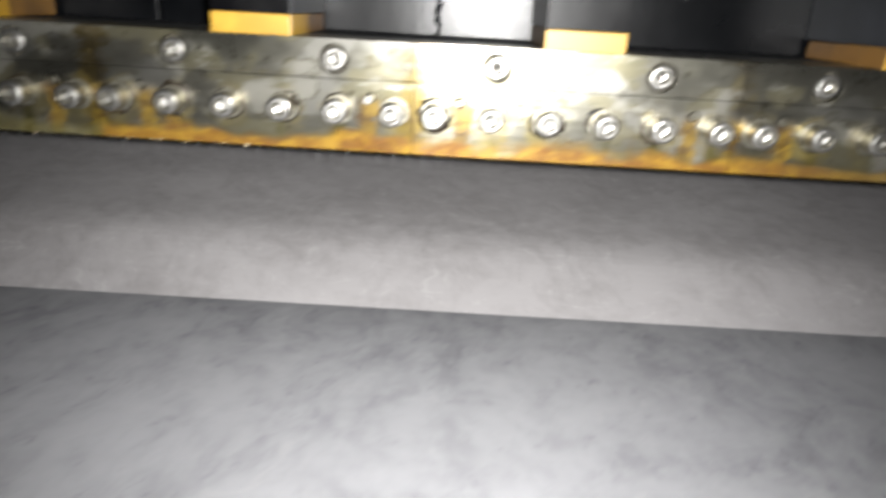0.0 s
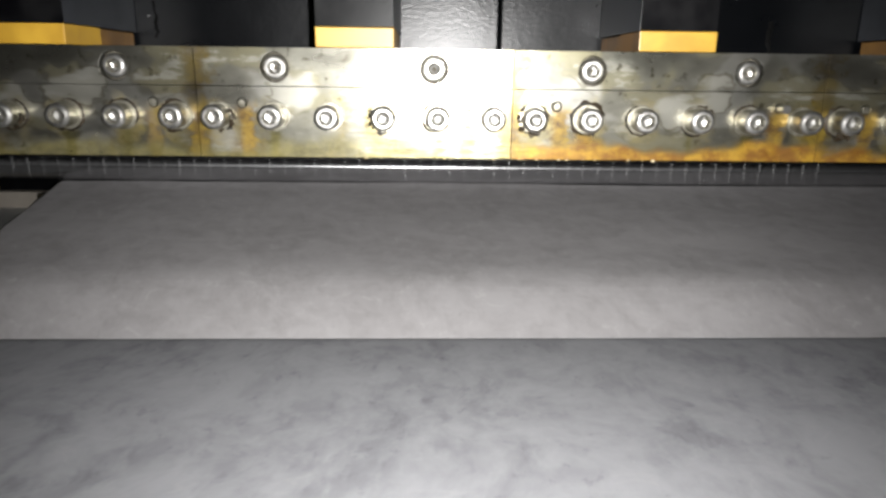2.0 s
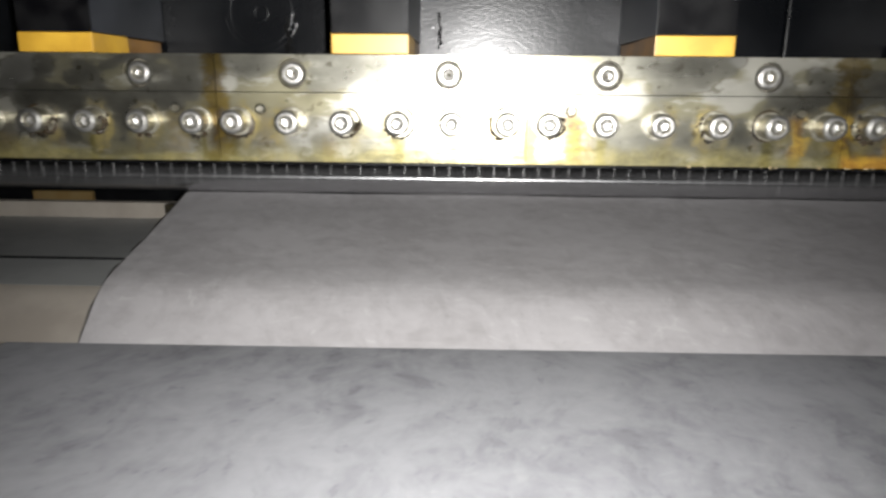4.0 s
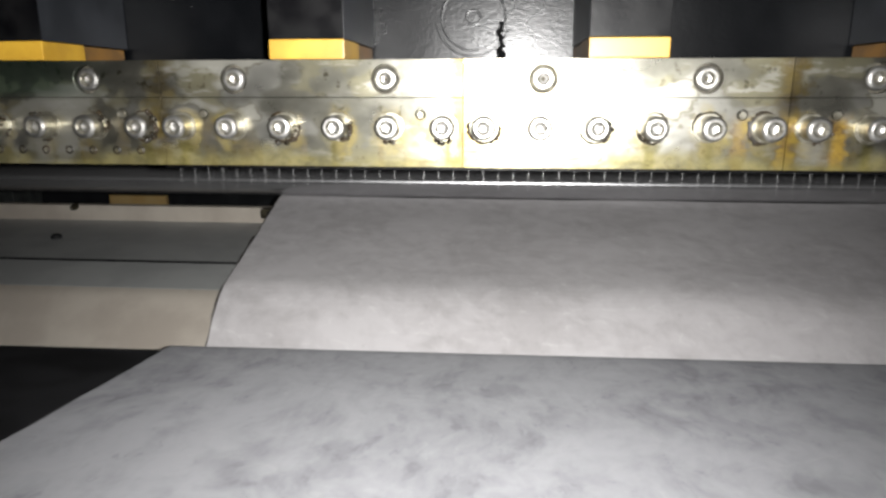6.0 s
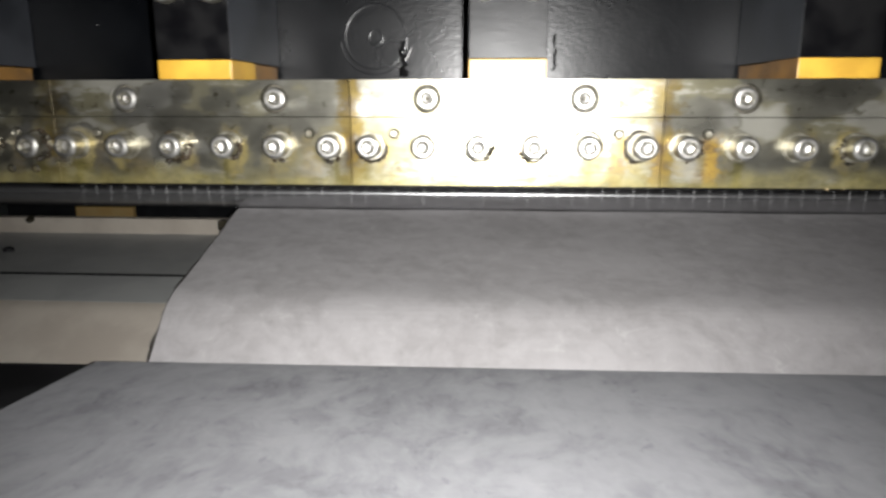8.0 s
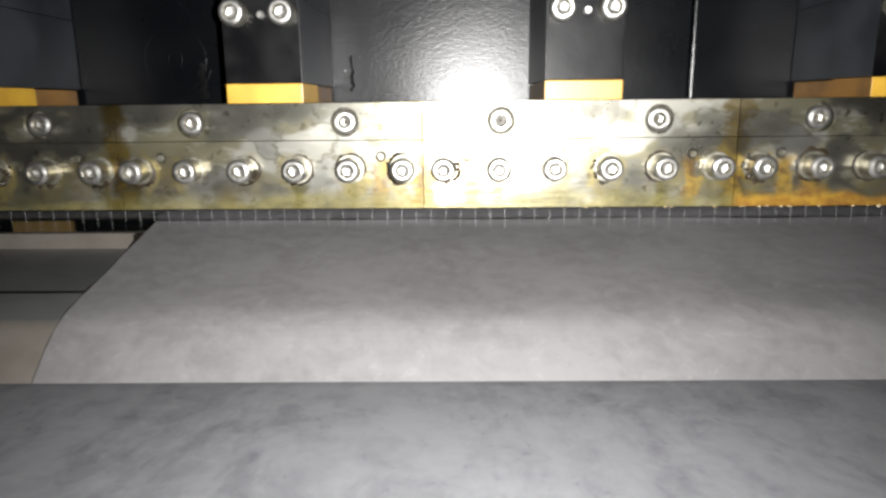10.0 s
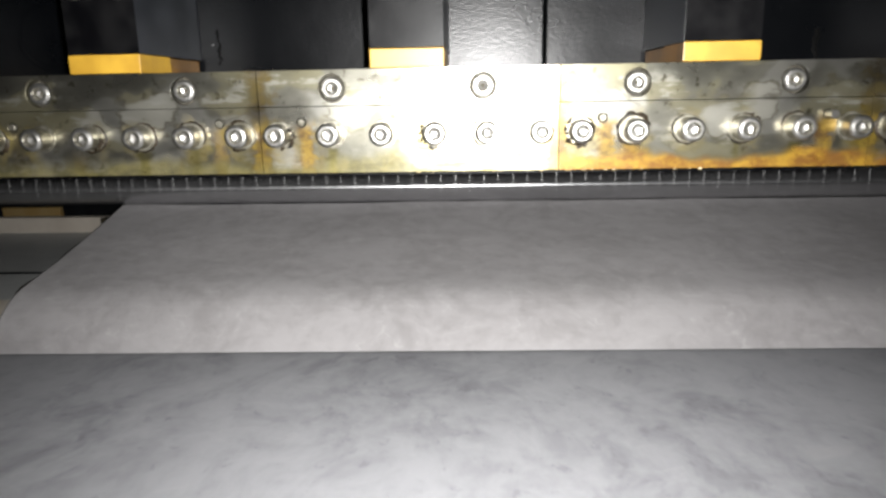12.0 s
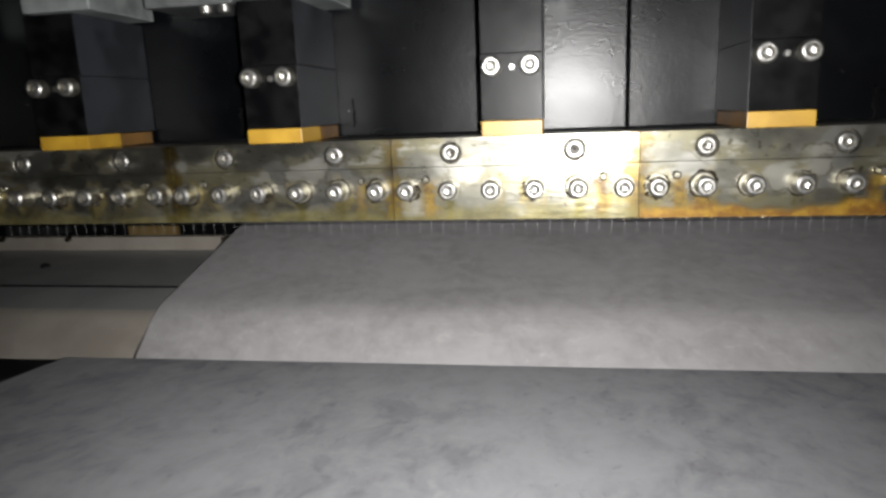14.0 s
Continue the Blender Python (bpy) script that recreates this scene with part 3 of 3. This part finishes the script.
# needles under the bar
needle_bar = tagged(new("needle_bar"), "row of fine steel needles under the die bar", "needle bar")
part("rail", boxed(0.036, 1.062, 0.0425, 0.0505, -0.0745, -0.0655, 0.0006), BRACKET, needle_bar)
pin_mesh = finish("needle", lathe(bmesh.new(), [(0.00019, 0.0), (0.00018, -0.008), (0.00012, -0.011), (0.00006, -0.014), (0.00003, -0.019)], 6), NEEDLE)
for k in range(80):
    part("needle", pin_mesh, None, needle_bar, at=pose(0.048 + 0.0127 * k, 0.0465, -0.0743, 90, 0, 0))

# beam that carries the die bar
tagged(part("die_beam", boxed(-1.0, 2.1, 0.051, 0.112, -0.064, 0.0135, 0.002), DARKFRAME), "dark steel beam behind the die segments", "beam")

# ---- black back panels and brackets ----
BR0 = 0.421


def bracket():
    br = empty("bracket")
    block = part("spacer_block", boxed(-0.029, 0.029, -0.005, 0.050, 0.0147, 0.0292, 0.0008), YELLOW, br, "yellow plastic spacer block")
    # the left face takes the darker yellow of the rear block
    block.data.materials.append(AMBER)
    for p in block.data.polygons:
        p.material_index = 1 if p.normal.x < -0.8 else 0
    part("rear_block", boxed(-0.0285, 0.0285, 0.0505, 0.113, 0.0147, 0.0285, 0.0008), AMBER, br, "dark yellow rear spacer block")
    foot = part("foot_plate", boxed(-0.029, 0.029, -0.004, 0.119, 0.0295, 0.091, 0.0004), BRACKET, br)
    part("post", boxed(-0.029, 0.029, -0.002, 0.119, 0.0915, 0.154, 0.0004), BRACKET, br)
    b = socket_bolt("socket_bolt", 0.0095, 0.013, 0.0045)
    for x in (-0.018, 0.018):
        part("socket_bolt", b, None, foot, at=pose(x, -0.004, 0.0795, 0, 12, 0))
    part("grub_screw", finish("grub_screw", lathe(bmesh.new(), [(0.003, 0.0), (0.003, -0.003), (0.0022, -0.0036), (0.0012, -0.0036)], 14), BOLT), None, foot, at=pose(0.001, -0.004, 0.0785))
    # the reflected glow on the bracket sides is put into their paler colour
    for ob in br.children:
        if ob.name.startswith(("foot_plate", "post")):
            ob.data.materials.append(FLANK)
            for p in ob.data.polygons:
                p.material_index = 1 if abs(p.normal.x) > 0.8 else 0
    clamp = part("clamp", boxed(-0.02, 0.058, -0.012, 0.10, 0.1545, 0.215, 0.002), CLAMP, br, "grey metal clamp block")
    part("clamp_screw", lathe(bmesh.new(), [(0.010, 0.0), (0.010, -0.010), (0.008, -0.012), (0.004, -0.012)], 24), BOLT, clamp, at=pose(0.0, -0.012, 0.195))
    return tagged(br, "black bracket on a yellow spacer block with two socket bolts", "bracket", "brackets above the die bar")


br = bracket()
br.matrix_basis = pose(BR0 - 5 * SEG, 0, 0)
for k in range(-4, 7):
    copy_thing(br, pose(BR0 + k * SEG, 0, 0))


def panel(x0, x1):
    p = empty("back_panel")
    part("sheet", boxed(x0 + 0.0012, x1 - 0.0012, 0.12, 0.135, 0.0142, 0.62, 0.0015), PAINT, p)
    return tagged(p, "glossy black painted panel with orange-peel texture", "panel", "black panels behind the brackets")


for x0, x1 in ((-1.14, -0.66), (-0.66, 0.78), (0.78, 2.22)):
    panel(x0, x1)

valve = tagged(new("valve_block"), "grey metal valve block on the black panel", "valve block")
part("body", boxed(0.272, 0.372, 0.03, 0.1195, 0.158, 0.235, 0.003), CASTING, valve)
for vx in (0.335, 0.356):
    part("stem", lathe(bmesh.new(), [(0.007, 0.0), (0.007, -0.006), (0.005, -0.008), (0.002, -0.008)], 20), BOLT, valve, at=pose(vx, 0.045, 0.158, 90, 0, 0))

# marks on the panels: two scuffed rings, paint runs and specks
ring_mark = tagged(new("ring_mark"), "faint scuffed rings pressed into the black paint", "mark")
for r in (0.0065, 0.029, 0.034):
    bm = bmesh.new()
    n = 40
    a0, a1 = (3.3, 6.0) if r > 0.03 else (0, 2 * math.pi)
    rows = []
    for i in range(n + 1):
        g = a0 + (a1 - a0) * i / n
        rows.append([bm.verts.new((q * math.cos(g), y, q * math.sin(g))) for q, y in ((r - 0.0011, 0.0), (r, -0.0003), (r + 0.0011, 0.0))])
    for a, b in zip(rows, rows[1:]):
        bm.faces.new((a[0], a[1], b[1], b[0]))
        bm.faces.new((a[1], a[2], b[2], b[1]))
    part("scuff", bm, PAINT, ring_mark, smooth=True)
ring_mark.location = (0.302, 0.1198, 0.056)
mark_rng = random.Random(5)
for mx, mz, wide in ((0.327, 0.036, 1.4), (0.468, 0.041, 0.5), (1.03, 0.03, 1.0)):
    bm = bmesh.new()
    rows = []
    for k in range(13):
        u, w, q = mx + mark_rng.uniform(-0.0014, 0.0014), mz - 0.016 + 0.0027 * k, mark_rng.uniform(0.0014, 0.0032) * wide
        rows.append([bm.verts.new(c) for c in ((u - q, 0.1199, w), (u, 0.1191, w), (u + q, 0.1199, w))])
    for a, b in zip(rows, rows[1:]):
        bm.faces.new((a[0], a[1], b[1], b[0]))
        bm.faces.new((a[1], a[2], b[2], b[1]))
    tagged(part("paint_run", bm, MATTE), "dark broken run down the black panel", "paint run", "runs on the panels")

# ---- roller, chute, web ----
ROLL_Y, ROLL_Z, ROLL_R = 1.315, -0.260, 0.0416
roller = tagged(part("guide_roller", rod_x(bmesh.new(), -2.4, 3.4, ROLL_R, 64), CHROME, smooth=False), "dark polished steel guide roller over the web", "roller")
for p in roller.data.polygons:
    p.use_smooth = len(p.vertices) == 4
roller.location = (0, ROLL_Y, ROLL_Z)


def slab(points, x0, x1, thick):
    """A sheet with a bent profile in the y-z plane, reaching from x0 to x1."""
    bm = bmesh.new()
    rows = []
    for x in (x0, x1):
        rows.append([bm.verts.new((x, y, z)) for y, z in points] + [bm.verts.new((x, y, z - thick)) for y, z in reversed(points)])
    n = len(rows[0])
    for i in range(n):
        j = (i + 1) % n
        bm.faces.new((rows[0][i], rows[0][j], rows[1][j], rows[1][i]))
    h = n // 2
    for row in rows:
        for i in range(h - 1):
            bm.faces.new((row[i], row[i + 1], row[n - 2 - i], row[n - 1 - i]))
    return bm


class Course:
    """The way of a web: a smooth curve in the y-z plane, by arc length."""

    def __init__(self, points, sign, bends):
        pts = [Vector((0, y, z)) for y, z in points]
        for _ in range(3):
            q = [pts[0]]
            for a, b in zip(pts, pts[1:]):
                q += [a.lerp(b, 0.25), a.lerp(b, 0.75)]
            pts = q + [pts[-1]]
        steps = [0.0] + [(b - a).length for a, b in zip(pts, pts[1:])]
        self.s = np.cumsum(steps)
        self.p = np.array([[p.y, p.z] for p in pts])
        self.bends = [(self.where(a, sign), self.where(b, sign)) for a, b in bends]

    def at(self, s):
        return np.array([np.interp(s, self.s, self.p[:, 0]), np.interp(s, self.s, self.p[:, 1])])

    def where(self, y, sign):
        return float(np.interp(sign * y, sign * self.p[:, 0], self.s))


chute = tagged(new("chute"), "bent chute of cream and grey plates under the web", "chute")
BEND = [(0.40, -0.612), (0.46, -0.565), (0.52, -0.520), (0.58, -0.4755), (0.63, -0.4410), (0.67, -0.4175), (0.685, -0.4090), (0.70, -0.4030), (0.7150, -0.3995)]
part("lower_plate", slab([(float(y), float(z)) for y, z in Course(BEND, 1, ()).p[::2]], -3.2, 3.6, 0.004), CREAM, chute, "cream enamelled lower plate")
part("front_strip", slab([(0.7153, -0.3993), (0.78, -0.3905), (0.8490, -0.3822)], -3.2, 3.6, 0.004), GREYPLATE, chute)
# black strip added to stand for the shade in the slit between the plates
part("seal", boxed(-3.2, 3.6, 0.8500, 0.8615, -0.397, -0.3802), RUBBER, chute, "black strip added for the shaded slit between the plates")
part("upper_plate", slab([(0.8625, -0.381), (1.0, -0.3788), (1.268, -0.374)], -3.2, 3.6, 0.004), GREYPLATE, chute)
bar = tagged(part("edge_bar", boxed(-3.2, 3.6, 1.27, 1.30, -0.40, -0.331, 0.002), CREAM), "cream enamelled edge bar behind the chute plate", "bar")
for x in (-1.14, -0.89, -0.30):
    part("screw", lathe(bmesh.new(), [(0.013, 0.0), (0.013, -0.003), (0.009, -0.005), (0.003, -0.005)], 16), DARK_PIN, bar, at=pose(x, 1.271, -0.337, -90 + 40, 0, 0))
part("rivet", lathe(bmesh.new(), [(0.013, 0.0), (0.013, -0.007), (0.008, -0.011), (0.003, -0.011)], 16), RUBBER, chute, at=pose(-0.80, 1.05, -0.3782, -90, 0, 0))

# profile of the web from behind the guide roller down into the gap before the table: (y, z)
PROFILE = [(3.2, -1.45), (2.0, -0.75), (1.62, -0.50), (1.45, -0.375), (1.37, -0.317), (1.315, -0.3005), (1.26, -0.3075), (1.10, -0.3345), (0.95, -0.3570), (0.88, -0.3670), (0.83, -0.3735), (0.79, -0.3785), (0.76, -0.3825), (0.73, -0.3880), (0.70, -0.3970), (0.67, -0.4110), (0.63, -0.4345), (0.58, -0.4670), (0.52, -0.509), (0.46, -0.555), (0.40, -0.625), (0.36, -0.9), (0.30, -1.45)]


TABLE = [(-4.2, -0.62), (-0.95, -0.262), (-0.7, -0.242), (-0.4, -0.266), (0.0, -0.306), (0.264, -0.3293), (0.277, -0.3306), (0.2830, -0.3325), (0.2845, -0.338), (0.2848, -0.35), (0.285, -0.45), (0.292, -1.45)]


CHUTE_COURSE = Course(PROFILE, -1, ((1.42, 1.24), (0.86, 0.44)))
TABLE_COURSE = Course(TABLE, 1, ((0.225, 0.2868),))


def make_web(thing, course, s_end, length, strip, xn, left, right, amp, material, drift=0.0, fringe=0.0):
    """Strips across the web that travel along its course, drifting sideways, and end at s_end + length at first."""
    made = []
    first_s = s_end - 2.75
    for i in range(int((2.75 + length) / strip)):
        v0 = first_s + i * strip
        bm = bmesh.new()
        uvl = bm.loops.layers.uv.new("web")
        ends = []
        for e, v in ((0, v0), (1, v0 + strip)):
            xl = left + 0.006 * noise.noise((v * 2.2, 3.1, 0)) + 0.002 * noise.noise((v * 24, 0.4, 2))
            xs = [xl - fringe * (0.4 + 2.4 * max(0.0, noise.noise((v * 11, 7.7, 1))) + 0.5 * noise.noise((v * 60, 2.2, 5)))] * (fringe > 0) + [xl + (right - xl) * (k / xn) ** 1.15 for k in range(xn + 1)]
            row = []
            for x in xs:
                up = amp * noise.noise((x * 4, v * 6, 0.5)) + 0.3 * amp * noise.noise((x * 14, v * 22, 4))
                row.append((bm.verts.new((x + e * strip * drift, -e * strip, up)), (x, v)))
            ends.append(row)
        for k in range(len(ends[0]) - 1):
            quad = (ends[0][k], ends[1][k], ends[1][k + 1], ends[0][k + 1])
            f = bm.faces.new([q[0] for q in quad])
            for lp, q in zip(f.loops, quad):
                lp[uvl].uv = q[1]
            f.material_index = 1 if fringe and k == 0 else 0
        strip_ob = part("web_strip", bm, material, thing, smooth=True)
        strip_ob.data.materials.append(FRINGE)
        made.append((strip_ob, v0, strip, course, drift, s_end))
    return made


web = tagged(new("fabric_web"), "pale grey nonwoven fabric web running down the chute", "fabric")
strips = make_web(web, CHUTE_COURSE, CHUTE_COURSE.where(1.315, -1), 1.15, 0.015, 80, -0.291, 2.75, 0.003, WEB_FLAT, 0.115, 0.004)
near_web = tagged(new("fabric_web"), "grey mottled nonwoven fabric web running over the black table", "fabric")
strips += make_web(near_web, TABLE_COURSE, TABLE_COURSE.where(-0.32, 1), 0.72, 0.0125, 40, -0.116, 2.75, 0.0003, WEB_NEAR, 0.014)

table = tagged(part("feed_table", slab([(y, z - 0.0018) for y, z in ((-1.2, -0.29), (-0.95, -0.263), (-0.7, -0.243), (-0.4, -0.267), (0.0, -0.307), (0.2, -0.3245), (0.262, -0.3302), (0.272, -0.3325), (0.2770, -0.337), (0.2785, -0.350))], -2.6, 3.2, 0.03), RUBBER), "black rubber-covered feed table under the fabric", "table")
for ob in (near_web, table):
    ob.rotation_euler = (0, radians(-0.38), 0)
    ob.location = (0, 0, -0.0085)

# ---- the machine behind the roller ----
tagged(part("machine_frame", boxed(-3.4, 3.8, 3.3, 3.5, -1.4, 1.0, 0.004), DARKFRAME), "dark machine frame behind the roller", "frame")
tagged(part("guard_block", boxed(-1.56, -1.275, 2.52, 2.55, -0.62, -0.506, 0.004), GUARD), "yellow guard block behind the chute", "guard")
tagged(part("cross_beam", boxed(-3.2, 3.6, 2.75, 2.9, -0.75, -0.52, 0.006), DARKFRAME), "dark cross beam behind the chute", "beam")

guide = tagged(part("rear_guide_bar", boxed(-0.345, 3.4, 1.60, 1.66, -0.216, -0.12, 0.003), CREAM), "pale bar behind the guide roller", "bar")
for hx in (0.74, 1.88):
    part("hanger", boxed(hx, hx + 0.24, 1.575, 1.598, -0.212, -0.13, 0.012), DARKFRAME, guide, "dark rounded hanger")
tagged(part("side_block", boxed(-2.2, -1.96, 2.4, 2.6, -0.56, -0.47, 0.006), CLAMP), "grey metal block behind the chute", "block")
tagged(part("edge_clip", boxed(-0.330, -0.288, 1.236, 1.2695, -0.356, -0.328, 0.006), DARK_PIN), "small dark clip at the edge of the web", "clip")

# ---- torch carried beside the lens ----
lamp_mat = bpy.data.materials.new("torch_glow")
lamp_mat.use_nodes = True
bs = lamp_mat.node_tree.nodes["Principled BSDF"]
bs.inputs["Base Color"].default_value = (0, 0, 0, 1)
bs.inputs["Emission Color"].default_value = (1.0, 0.987, 0.968, 1)
bs.inputs["Emission Strength"].default_value = TORCH_POWER
torch = tagged(new("torch"), "small hand torch carried beside the lens", "torch")
TORCH_AT = pose(0.028, 0.002, 0.012, 9, 1, 0)
bm = bmesh.new()
vs = [bm.verts.new((0.004 * math.cos(a), 0.004 * math.sin(a), 0)) for a in [2 * math.pi * i / 10 for i in range(10)]]
bm.faces.new(vs)
part("led", bm, lamp_mat, torch, "white glowing light of the torch")
tube = bmesh.new()
for y0, y1, r0, r1 in ((0.0006, -0.0066, 0.0062, 0.0062), (-0.0066, -0.0066, 0.0062, 0.0078), (-0.0066, 0.0006, 0.0078, 0.0078)):
    a, b = ([tube.verts.new((r * math.cos(g), r * math.sin(g), y)) for g in [2 * math.pi * k / 24 for k in range(24)]] for r, y in ((r0, y0), (r1, y1)))
    for k in range(24):
        tube.faces.new((a[k], a[(k + 1) % 24], b[(k + 1) % 24], b[k]))
part("tube", tube, RUBBER, torch)
part("housing", boxed(-0.008, 0.008, -0.008, 0.008, 0.0008, 0.012, 0.001), RUBBER, torch)


# ---- what moves ----
def motions():
    walk(torch, [(t, look(eye, aim, roll) @ TORCH_AT) for t, eye, aim, roll in PATH])
    steps = [14 * k / 56 for k in range(57)]
    walk(roller, [(t, pose(0, ROLL_Y, ROLL_Z, math.degrees(t * WEB_SPEED / ROLL_R), 0, 0)) for t in steps])
    for ob, v0, length, course, drift, s_end in strips:
        out = []
        last = None
        for f in range(421):
            a = v0 + WEB_SPEED * f / 30
            bent = any(lo - length - 0.02 < a < hi + 0.02 for lo, hi in course.bends)
            if f in (0, 420) or (bent and f % 2 == 0) or f % 30 == 0 or (bent != last):
                p, q = course.at(a), course.at(a + length)
                out.append((f / 30, pose(drift * (a - s_end), p[0], p[1], math.degrees(math.atan2(p[1] - q[1], p[0] - q[0])), 0, 0)))
            last = bent
        walk(ob, out)


motions()
